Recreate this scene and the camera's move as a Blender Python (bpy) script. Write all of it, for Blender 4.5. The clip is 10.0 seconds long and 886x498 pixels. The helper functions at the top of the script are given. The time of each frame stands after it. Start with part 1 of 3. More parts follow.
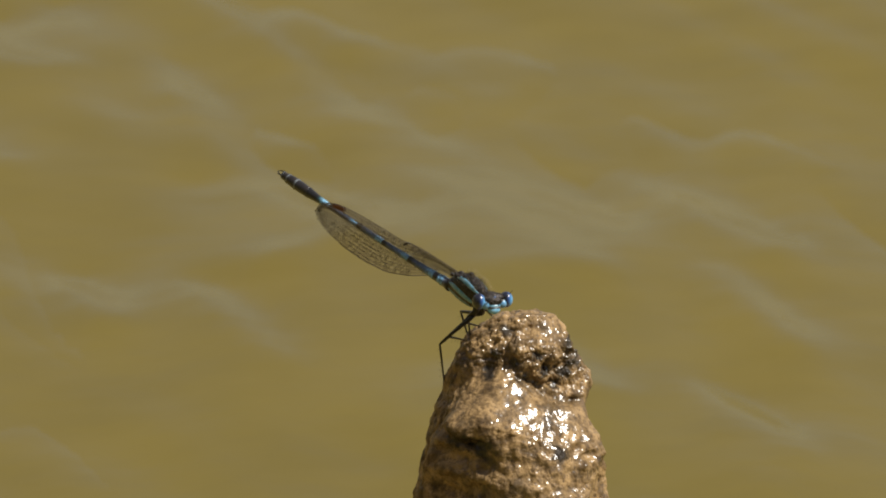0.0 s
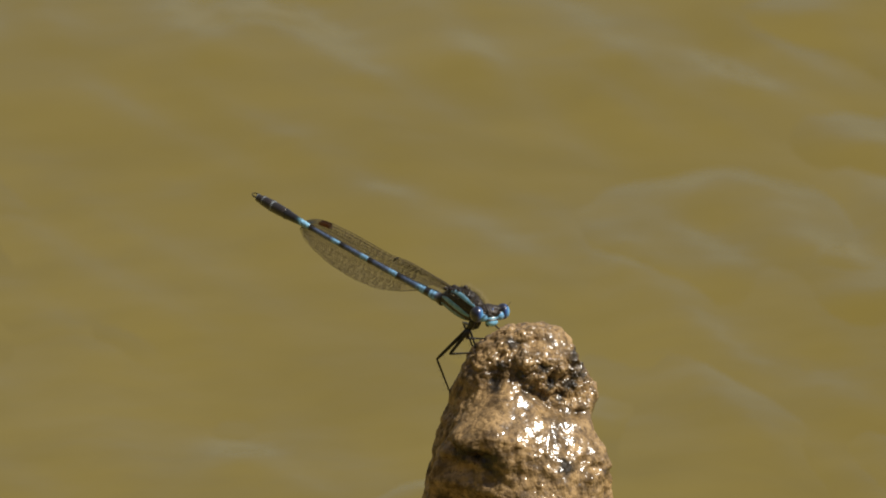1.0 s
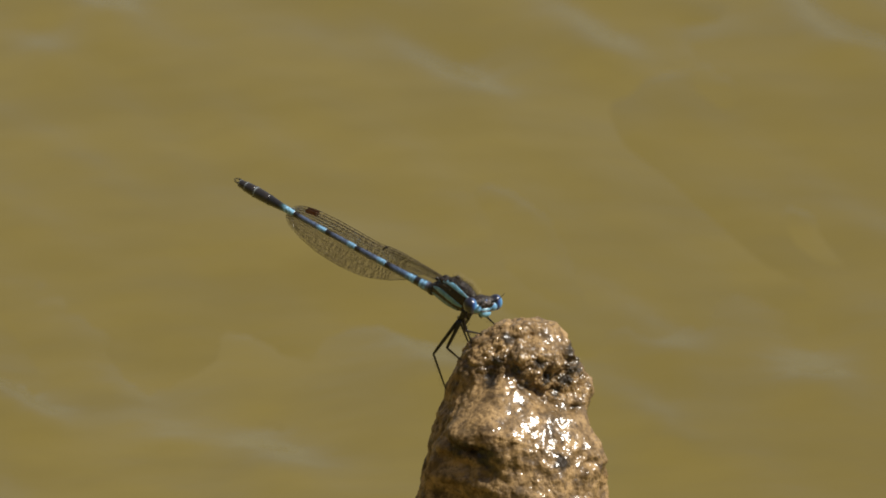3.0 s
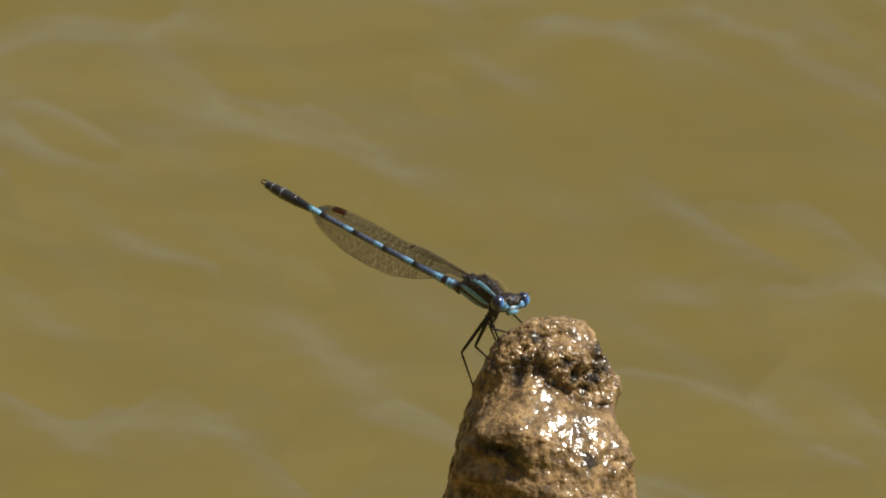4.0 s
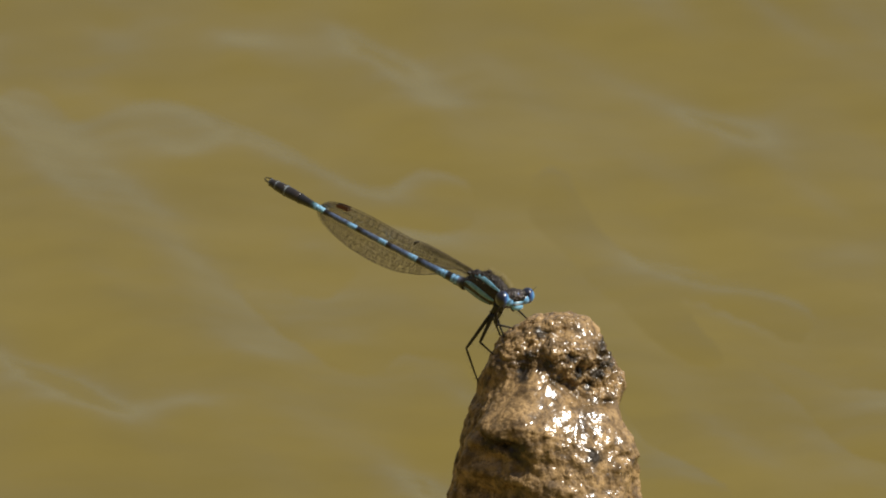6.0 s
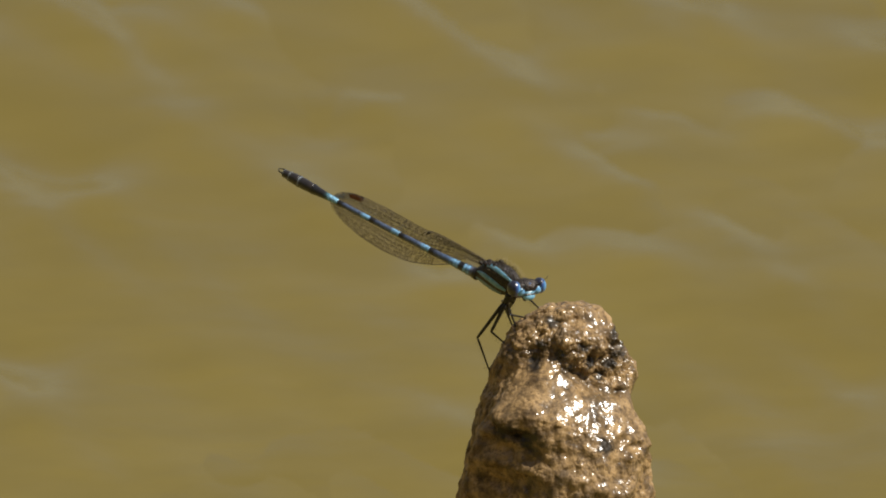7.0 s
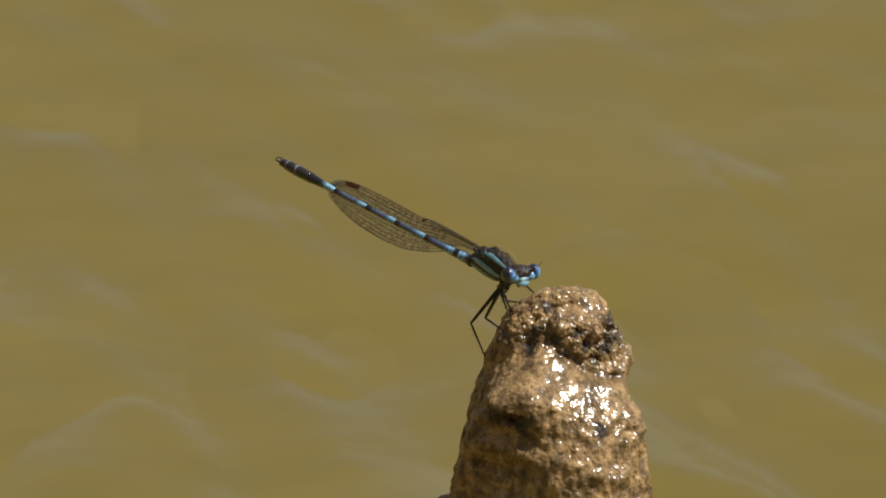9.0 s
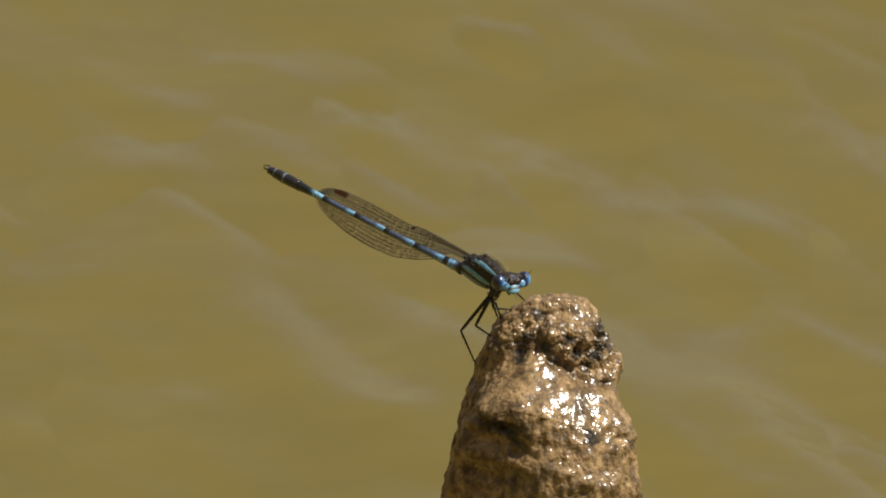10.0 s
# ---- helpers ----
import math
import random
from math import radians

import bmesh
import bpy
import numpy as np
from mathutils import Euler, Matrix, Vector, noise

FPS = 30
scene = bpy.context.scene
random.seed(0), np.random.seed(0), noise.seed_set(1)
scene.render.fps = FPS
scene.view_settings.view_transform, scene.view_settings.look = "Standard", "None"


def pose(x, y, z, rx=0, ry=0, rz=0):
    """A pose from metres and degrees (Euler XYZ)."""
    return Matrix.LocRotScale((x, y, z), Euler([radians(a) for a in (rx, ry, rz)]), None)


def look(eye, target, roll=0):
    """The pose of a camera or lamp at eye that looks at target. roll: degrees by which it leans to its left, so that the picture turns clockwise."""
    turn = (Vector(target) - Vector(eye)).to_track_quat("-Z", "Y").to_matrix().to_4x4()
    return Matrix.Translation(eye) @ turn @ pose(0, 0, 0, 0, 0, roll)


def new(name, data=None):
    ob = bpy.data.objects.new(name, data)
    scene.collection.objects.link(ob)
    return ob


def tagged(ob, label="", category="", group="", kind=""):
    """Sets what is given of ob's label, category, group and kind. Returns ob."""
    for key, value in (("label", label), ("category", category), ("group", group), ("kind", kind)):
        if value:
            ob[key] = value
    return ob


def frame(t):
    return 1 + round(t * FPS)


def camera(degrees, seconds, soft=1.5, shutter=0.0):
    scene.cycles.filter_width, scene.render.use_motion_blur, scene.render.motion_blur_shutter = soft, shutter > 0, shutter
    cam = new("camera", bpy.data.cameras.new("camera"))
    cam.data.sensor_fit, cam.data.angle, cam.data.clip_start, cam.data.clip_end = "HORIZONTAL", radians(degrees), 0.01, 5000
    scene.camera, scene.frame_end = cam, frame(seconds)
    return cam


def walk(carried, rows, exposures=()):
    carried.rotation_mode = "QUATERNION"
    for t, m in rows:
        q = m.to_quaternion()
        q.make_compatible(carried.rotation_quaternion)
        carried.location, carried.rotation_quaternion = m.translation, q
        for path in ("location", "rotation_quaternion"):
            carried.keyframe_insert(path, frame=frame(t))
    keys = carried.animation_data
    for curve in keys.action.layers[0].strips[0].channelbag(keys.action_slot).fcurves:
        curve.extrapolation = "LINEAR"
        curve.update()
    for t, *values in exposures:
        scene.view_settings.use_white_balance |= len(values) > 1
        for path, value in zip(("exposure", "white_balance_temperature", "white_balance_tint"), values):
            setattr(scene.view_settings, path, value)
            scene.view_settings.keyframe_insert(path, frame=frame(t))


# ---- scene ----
from mathutils.bvhtree import BVHTree

MM = 0.001

# ---- camera: a long lens held by hand about a metre away ----
EYE = (-0.0124, -0.9397, 0.4074)
cam = camera(5.03, 10.0, soft=1.9)
cam.data.dof.use_dof = True
cam.data.dof.focus_distance = 1.0
cam.data.dof.aperture_fstop = 85.0
TURNS = [
    (0, 70.0639, -0.3450), (0.5, 70.0860, -0.2875), (1, 70.1351, -0.3083), (1.5, 70.1476, -0.3503),
    (2, 70.1401, -0.3606), (3.5, 70.1007, -0.2718), (4, 70.1007, -0.1673), (4.5, 70.1081, -0.1410),
    (5, 70.1056, -0.1465), (6.5, 70.0467, -0.1202), (7, 70.0148, -0.0679), (7.5, 70.0000, 0.0000),
    (8, 69.9756, 0.0051), (8.5, 69.9435, -0.0471), (9, 69.9288, -0.0968), (9.5, 69.9265, -0.1724),
    (10, 69.9705, -0.1542),
]
walk(cam, [(t, pose(*EYE, rx, 0, rz)) for t, rx, rz in TURNS])

# ---- world and sun ----
SUN = Vector((0.57, -0.10, 0.82)).normalized()
world = bpy.data.worlds.new("sky")
scene.world = world
world.use_nodes = True
wn = world.node_tree
sky = wn.nodes.new("ShaderNodeTexSky")
sky.sky_type = "NISHITA"
sky.sun_disc = False
sky.dust_density = 0.4
sky.sun_elevation = math.asin(SUN.z)
sky.sun_rotation = math.atan2(SUN.x, SUN.y)
# a thin even veil of bright summer haze over the blue
haze = wn.nodes.new("ShaderNodeMixRGB")
haze.inputs["Fac"].default_value = 0.38
haze.inputs["Color2"].default_value = (12.0, 11.2, 10.2, 1)
wn.links.new(sky.outputs[0], haze.inputs["Color1"])
wn.links.new(haze.outputs[0], wn.nodes["Background"].inputs[0])
wn.nodes["Background"].inputs[1].default_value = 0.037
sun_data = bpy.data.lights.new("sun", "SUN")
sun_data.energy, sun_data.angle, sun_data.color = 4.35, radians(0.5), (1.0, 0.95, 0.86)
sun_lamp = new("sun", sun_data)
sun_lamp.matrix_world = look(SUN * 3, (0, 0, 0))
scene.view_settings.exposure = 0.0


# ---- materials ----
class Nodes:
    """A small hand for wiring one material."""

    def __init__(self, name):
        self.mat = bpy.data.materials.new(name)
        self.mat.use_nodes = True
        self.tree = self.mat.node_tree
        self.bsdf = self.tree.nodes["Principled BSDF"]
        self.coord = self.tree.nodes.new("ShaderNodeTexCoord").outputs["Object"]

    def add(self, kind, **inputs):
        node = self.tree.nodes.new(kind)
        for key, value in inputs.items():
            self.put(node, key.replace("_", " "), value)
        return node

    def put(self, node, key, value):
        if isinstance(value, bpy.types.NodeSocket):
            self.tree.links.new(value, node.inputs[key])
        else:
            node.inputs[key].default_value = value

    def noise(self, size, detail=4.0, rough=0.55, stretch=None):
        where = self.coord
        if stretch:
            m = self.add("ShaderNodeMapping", Vector=where)
            m.inputs["Scale"].default_value = stretch
            where = m.outputs[0]
        return self.add("ShaderNodeTexNoise", Vector=where, Scale=1.0 / size, Detail=detail, Roughness=rough).outputs["Fac"]

    def ramp(self, fac, *stops):
        node = self.add("ShaderNodeValToRGB", Fac=fac)
        els = node.color_ramp.elements
        while len(els) < len(stops):
            els.new(0.5)
        for el, (p, c) in zip(els, stops):
            el.position = p
            el.color = (*c, 1) if isinstance(c, tuple) else (c, c, c, 1)
        return node.outputs[0]

    def mix(self, fac, a, b, blend="MIX"):
        node = self.tree.nodes.new("ShaderNodeMixRGB")
        node.blend_type = blend
        for key, value in zip(("Fac", "Color1", "Color2"), (fac, a, b)):
            self.put(node, key, (*value, 1) if isinstance(value, tuple) else value)
        return node.outputs[0]

    def bump(self, height, strength, distance, normal=None):
        node = self.add("ShaderNodeBump", Height=height, Strength=strength, Distance=distance)
        if normal:
            self.put(node, "Normal", normal)
        return node.outputs[0]

    def set(self, **inputs):
        for key, value in inputs.items():
            if isinstance(value, tuple) and len(value) == 3:
                value = (*value, 1)
            self.put(self.bsdf, key.replace("_", " "), value)
        return self.mat


# dark stone and painted-in pit shade: across, height over the water, size (mm)
DARK_STONE_AND_SHADE = ((-5.1, 49.6, 1.7), (-2.9, 49.2, 1.9), (0.1, 56.0, 0.9), (1.4, 54.6, 0.9), (3.4, 55.3, 0.8), (5.0, 54.8, 1.0), (6.5, 55.6, 1.4), (4.9, 48.6, 1.1),
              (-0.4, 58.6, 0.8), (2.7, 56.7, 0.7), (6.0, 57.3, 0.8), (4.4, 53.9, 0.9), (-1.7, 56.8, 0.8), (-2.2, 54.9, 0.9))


def rock_material():
    n = Nodes("wet_stone")
    broad, mid, fine = n.noise(5.5 * MM, 3), n.noise(1.5 * MM, 5, 0.6), n.noise(0.40 * MM, 4, 0.6)
    tan = n.mix(n.ramp(mid, (0.36, 0.0), (0.62, 1.0)), (0.085, 0.050, 0.020), (0.52, 0.333, 0.147))
    tan = n.mix(n.ramp(broad, (0.44, 0.0), (0.64, 0.45)), tan, (0.57, 0.372, 0.172))
    tan = n.mix(n.ramp(n.noise(0.9 * MM, 3, 0.6), (0.38, 0.6), (0.50, 0.0)), tan, (0.085, 0.050, 0.019))
    # dark algae in blotches
    stone = n.mix(n.ramp(n.noise(3.2 * MM, 5, 0.62), (0.54, 0.0), (0.68, 0.6)), tan, (0.085, 0.058, 0.026))
    # ragged near-black spots: shade of the pits painted in with the dark stone
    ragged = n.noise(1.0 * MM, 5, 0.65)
    for x, z, r in DARK_STONE_AND_SHADE:
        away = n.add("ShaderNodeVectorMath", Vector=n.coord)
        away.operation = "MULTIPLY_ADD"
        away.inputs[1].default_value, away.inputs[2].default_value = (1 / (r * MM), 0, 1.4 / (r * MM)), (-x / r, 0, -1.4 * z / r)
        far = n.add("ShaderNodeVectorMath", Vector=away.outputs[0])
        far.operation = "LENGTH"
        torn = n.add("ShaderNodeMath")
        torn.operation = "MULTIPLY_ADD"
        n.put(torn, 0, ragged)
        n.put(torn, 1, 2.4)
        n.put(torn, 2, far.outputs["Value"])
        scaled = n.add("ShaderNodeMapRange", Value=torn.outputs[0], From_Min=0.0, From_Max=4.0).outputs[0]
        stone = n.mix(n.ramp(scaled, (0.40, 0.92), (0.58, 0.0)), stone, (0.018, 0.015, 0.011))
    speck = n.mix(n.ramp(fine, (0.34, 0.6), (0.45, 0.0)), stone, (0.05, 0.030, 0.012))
    # wet front and sunny side; coat cut on the drier left against sky sheen
    axes = n.add("ShaderNodeSeparateXYZ", Vector=n.coord)
    side = n.add("ShaderNodeMath")
    side.operation = "MULTIPLY_ADD"
    n.put(side, 0, n.noise(2.4 * MM, 4))
    n.put(side, 1, 5 * MM)
    n.put(side, 2, axes.outputs["X"])
    side_coat = n.add("ShaderNodeMapRange", Value=side.outputs[0], From_Min=-4.0 * MM, From_Max=1.5 * MM, To_Min=0.15, To_Max=1.0).outputs[0]
    film_edge = n.add("ShaderNodeMath")
    film_edge.operation = "MULTIPLY"
    n.put(film_edge, 0, n.ramp(n.noise(1.9 * MM, 4), (0.38, 0.25), (0.48, 1.0)))
    n.put(film_edge, 1, side_coat)
    wet = film_edge.outputs[0]
    b1 = n.bump(fine, 1.0, 0.22 * MM)
    film = n.bump(n.noise(0.32 * MM, 1.0, 0.5), 1.0, 0.034 * MM, n.bump(n.noise(0.75 * MM, 1.5, 0.5), 1.0, 0.085 * MM))
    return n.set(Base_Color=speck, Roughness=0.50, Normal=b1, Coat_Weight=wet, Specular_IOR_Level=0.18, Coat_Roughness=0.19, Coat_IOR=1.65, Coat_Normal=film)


def water_material():
    n = Nodes("muddy_water")
    mud = n.mix(n.ramp(n.noise(0.16, 3), (0.35, 0.0), (0.68, 1.0)), (0.1875, 0.1425, 0.0325), (0.206, 0.159, 0.041))
    # faint ripple tones of refracted light, painted into the mud colour
    ripple_tone = n.noise(16 * MM, 4, 0.6, (0.55, 1.0, 1.0))
    mud = n.mix(n.ramp(ripple_tone, (0.36, 0.0), (0.64, 0.55)), mud, (0.161, 0.124, 0.031))
    small = n.bump(n.noise(9 * MM, 3, 0.5, (0.7, 1.3, 1.0)), 0.55, 0.4 * MM)
    # the murk scatters light evenly below the skin, which alone follows the ripples
    level = n.add("ShaderNodeCombineXYZ", Z=1.0).outputs[0]
    return n.set(Base_Color=mud, Roughness=1.0, Specular_IOR_Level=0.0, Normal=level, Coat_Weight=1.0, Coat_Roughness=0.06, Coat_IOR=1.333, Coat_Normal=small)


def mud_material():
    n = Nodes("lake_bed_mud")
    c = n.mix(n.noise(0.02, 5), (0.10, 0.07, 0.03), (0.20, 0.14, 0.06))
    return n.set(Base_Color=c, Roughness=0.8, Normal=n.bump(n.noise(0.004, 5), 0.5, 0.002))


def shell_material(name, dark, light, grain=0.25, rough=0.35, coat=0.2, relief=0.02):
    """The horny skin of an insect: two close colours in fine mottling."""
    n = Nodes(name)
    c = n.mix(n.ramp(n.noise(grain * MM, 4), (0.35, 0.0), (0.65, 1.0)), dark, light)
    c = n.mix(n.ramp(n.noise(1.3 * MM, 2), (0.4, 0.0), (0.7, 0.35)), c, tuple(0.55 * v for v in dark))
    coarse = relief > 0.1
    skin_relief = n.bump(n.noise((0.26 if coarse else 0.16) * MM, 3), 1.0 if coarse else 0.35, relief * MM)
    return n.set(Base_Color=c, Roughness=rough, Specular_IOR_Level=0.2 if coarse else 0.5, Coat_Weight=coat, Coat_Roughness=0.2, Normal=skin_relief, Coat_Normal=skin_relief)


def ringed_material(name, *stops):
    """The skin of one ring of the tail: its pigment changes along it, darker and mottled below."""
    n = Nodes(name)
    where = n.add("ShaderNodeAttribute")
    where.attribute_name = "along"
    height = n.add("ShaderNodeAttribute")
    height.attribute_name = "height"
    shift = n.add("ShaderNodeMath")
    shift.operation = "MULTIPLY_ADD"
    n.put(shift, 0, n.noise(0.35 * MM, 3))
    n.put(shift, 1, 0.14)
    n.put(shift, 2, where.outputs["Fac"])
    c = n.ramp(shift.outputs[0], *((p + 0.07, tint) for p, tint in stops))
    c = n.mix(n.ramp(n.noise(0.30 * MM, 4), (0.42, 0.0), (0.62, 0.62)), c, (0.016, 0.015, 0.020))
    c = n.mix(n.ramp(height.outputs["Fac"], (0.16, 0.8), (0.42, 0.0)), c, (0.012, 0.011, 0.013))
    return n.set(Base_Color=c, Roughness=0.32, Coat_Weight=0.8, Coat_Roughness=0.24, Normal=n.bump(n.noise(0.16 * MM, 3), 0.5, 0.03 * MM))


def eye_material():
    """Navy and sky blue, laid as painted sun shading: light on the sun's side."""
    n = Nodes("blue_eye")
    axes = n.add("ShaderNodeSeparateXYZ", Vector=n.coord)
    lift = n.add("ShaderNodeMath")
    lift.operation = "MULTIPLY_ADD"
    n.put(lift, 0, axes.outputs["X"])
    n.put(lift, 1, 0.35)
    n.put(lift, 2, axes.outputs["Y"])
    sunward = n.add("ShaderNodeMapRange", Value=lift.outputs[0], From_Min=-0.75 * MM, From_Max=0.75 * MM).outputs[0]
    c = n.ramp(sunward, (0.48, (0.004, 0.007, 0.028)), (0.68, (0.024, 0.10, 0.34)), (0.88, (0.15, 0.48, 0.84)))
    return n.set(Base_Color=c, Roughness=0.4, Coat_Weight=1.0, Coat_Roughness=0.21, Coat_IOR=1.7)


def membrane_material():
    n = Nodes("wing_membrane")
    clear = n.add("ShaderNodeBsdfTransparent", Color=(0.995, 0.992, 0.988, 1))
    n.set(Base_Color=(0.82, 0.72, 0.66), Roughness=0.25, IOR=1.5, Normal=n.bump(n.noise(0.6 * MM, 3), 0.4, 0.08 * MM))
    mixer = n.add("ShaderNodeMixShader", Fac=n.ramp(n.noise(1.2 * MM, 3), (0.3, 0.07), (0.7, 0.12)))
    n.tree.links.new(clear.outputs[0], mixer.inputs[1])
    n.tree.links.new(n.bsdf.outputs[0], mixer.inputs[2])
    n.tree.links.new(mixer.outputs[0], n.tree.nodes["Material Output"].inputs[0])
    return n.mat


def unseen_bank_material():
    n = Nodes("grassy_earth")
    c = n.mix(n.ramp(n.noise(0.25, 5), (0.40, 0.0), (0.60, 1.0)), (0.11, 0.075, 0.035), (0.075, 0.085, 0.028))
    return n.set(Base_Color=c, Roughness=0.9, Normal=n.bump(n.noise(0.03, 6), 0.8, 0.03))


STONE, WATER, MUD, UNSEEN_BANK = rock_material(), water_material(), mud_material(), unseen_bank_material()
BLACK = shell_material("black_chitin", (0.005, 0.0045, 0.004), (0.014, 0.011, 0.009), 0.3, 0.32, 0.2)
BRONZE = shell_material("bronze_black_skin", (0.010, 0.009, 0.008), (0.040, 0.032, 0.027), 0.3, 0.36, 0.4)
CYAN = shell_material("pale_cyan_skin", (0.12, 0.36, 0.66), (0.27, 0.55, 0.84), 0.3, 0.26, 0.7)
TEAL = shell_material("grey_blue_skin", (0.12, 0.34, 0.50), (0.26, 0.51, 0.67), 0.4, 0.30, 0.5)
CROWN = shell_material("speckled_bronze_skin", (0.004, 0.003, 0.0025), (0.055, 0.030, 0.015), 0.24, 0.6, 0.9, relief=0.22)
BRIGHT = shell_material("bright_cyan_skin", (0.22, 0.58, 0.88), (0.40, 0.74, 0.95), 0.3, 0.22, 0.8)
DUSKY = shell_material("dusky_bronze_skin", (0.004, 0.003, 0.0025), (0.040, 0.023, 0.014), 0.22, 0.6, 0.8, relief=0.20)
CREAM = shell_material("pale_belly_skin", (0.17, 0.30, 0.38), (0.34, 0.44, 0.48), 0.4, 0.5, 0.05)
INK, SLATE, SKY_BLUE = (0.012, 0.011, 0.012), (0.085, 0.115, 0.195), (0.26, 0.54, 0.84)
RINGED = {
    "first": ringed_material("first_ring_skin", (0.0, INK), (0.30, INK), (0.45, (0.13, 0.15, 0.22)), (0.60, (0.13, 0.15, 0.22)), (0.72, SKY_BLUE), (1.0, SKY_BLUE)),
    "second": ringed_material("second_ring_skin", (0.0, SKY_BLUE), (0.26, SKY_BLUE), (0.34, INK), (0.72, INK), (0.84, SKY_BLUE), (1.0, SKY_BLUE)),
    "third": ringed_material("third_ring_skin", (0.0, SKY_BLUE), (0.12, SKY_BLUE), (0.26, (0.12, 0.20, 0.35)), (0.74, SLATE), (0.86, INK), (1.0, INK)),
    "band": ringed_material("banded_ring_skin", (0.0, SKY_BLUE), (0.22, SKY_BLUE), (0.30, (0.13, 0.19, 0.32)), (0.78, SLATE), (0.88, INK), (1.0, INK)),
    "bright": ringed_material("bright_ring_skin", (0.0, (0.32, 0.66, 0.93)), (0.34, (0.32, 0.66, 0.93)), (0.44, (0.05, 0.14, 0.16)), (0.58, INK), (1.0, INK)),
    "dark": ringed_material("club_ring_skin", (0.0, (0.040, 0.030, 0.026)), (0.45, (0.022, 0.017, 0.016)), (0.84, (0.034, 0.030, 0.030)), (0.91, (0.40, 0.46, 0.50)), (1.0, (0.10, 0.10, 0.10))),
}
EYE_BLUE = eye_material()
MEMBRANE = membrane_material()
VEIN = shell_material("dark_wing_vein", (0.034, 0.025, 0.017), (0.11, 0.085, 0.058), 0.4, 0.30, 0.6)
RUST = shell_material("rusty_wing_spot", (0.16, 0.036, 0.010), (0.28, 0.075, 0.020), 0.4, 0.4, 0.2)
HAIR = shell_material("pale_hair", (0.30, 0.24, 0.13), (0.45, 0.37, 0.22), 0.5, 0.6, 0.0)


# ---- mesh helpers ----
def part(name, bm, materials, parent=None, label="", smooth=True):
    """Links a bmesh as one object, under a thing or a part."""
    data = bpy.data.meshes.new(name)
    bm.to_mesh(data)
    bm.free()
    for m in materials if isinstance(materials, (list, tuple)) else [materials]:
        data.materials.append(m)
    if smooth:
        data.polygons.foreach_set("use_smooth", [True] * len(data.polygons))
    ob = new(name, data)
    if parent:
        ob.parent = parent
    return tagged(ob, label)


def grid_mesh(name, points, materials, wrap=False):
    """A mesh object from a numpy grid of points, rows x columns x 3."""
    rows, cols, _ = points.shape
    ids = np.arange(rows * cols).reshape(rows, cols)
    if wrap:
        ids = np.hstack([ids, ids[:, :1]])
    quads = np.stack([ids[:-1, :-1], ids[:-1, 1:], ids[1:, 1:], ids[1:, :-1]], axis=-1).reshape(-1, 4)
    data = bpy.data.meshes.new(name)
    data.from_pydata(points.reshape(-1, 3).tolist(), [], quads.tolist())
    data.polygons.foreach_set("use_smooth", [True] * len(data.polygons))
    data.materials.append(materials)
    return new(name, data)


def tube(bm, path, radii, sides=10, material=0, flat=1.0):
    """A rounded rod along path; flat squeezes it in its second direction."""
    path = [Vector(p) for p in path]
    rings = []
    for i, p in enumerate(path):
        way = (path[min(i + 1, len(path) - 1)] - path[max(i - 1, 0)]).normalized()
        side = way.cross(Vector((0, 0, 1)) if abs(way.z) < 0.9 else Vector((1, 0, 0))).normalized()
        up = side.cross(way)
        rings.append([bm.verts.new(p + float(radii[i]) * (math.cos(a) * side + flat * math.sin(a) * up))
                      for a in (2 * math.pi * k / sides for k in range(sides))])
    for r, s in zip(rings, rings[1:]):
        for k in range(sides):
            bm.faces.new((r[k], r[(k + 1) % sides], s[(k + 1) % sides], s[k])).material_index = material
    bm.faces.new(rings[0][::-1]).material_index = material
    bm.faces.new(rings[-1]).material_index = material


def ball(bm, centre, radii, turn=None, us=20, vs=14, material=0):
    """An ellipsoid with its half axes."""
    m = Matrix.Translation(centre) @ (turn or Matrix()) @ Matrix.Diagonal((*radii, 1))
    made = bmesh.ops.create_uvsphere(bm, u_segments=us, v_segments=vs, radius=1.0, matrix=m)
    for f in {f for v in made["verts"] for f in v.link_faces}:
        f.material_index = material


# ---- water and bed ----
def lake():
    bm = bmesh.new()
    bmesh.ops.create_grid(bm, x_segments=40, y_segments=40, size=60)
    for v in bm.verts:
        v.co.z = -0.05
    tagged(part("ground", bm, MUD), "brown mud bed under the shallow water", "lake bed", kind="structure")
    bm = bmesh.new()
    bmesh.ops.create_grid(bm, x_segments=60, y_segments=60, size=60)
    for v in bm.verts:
        v.co.z = -0.004
    tagged(part("water", bm, WATER), "calm muddy olive-brown lake water to the horizon", "water", kind="structure")


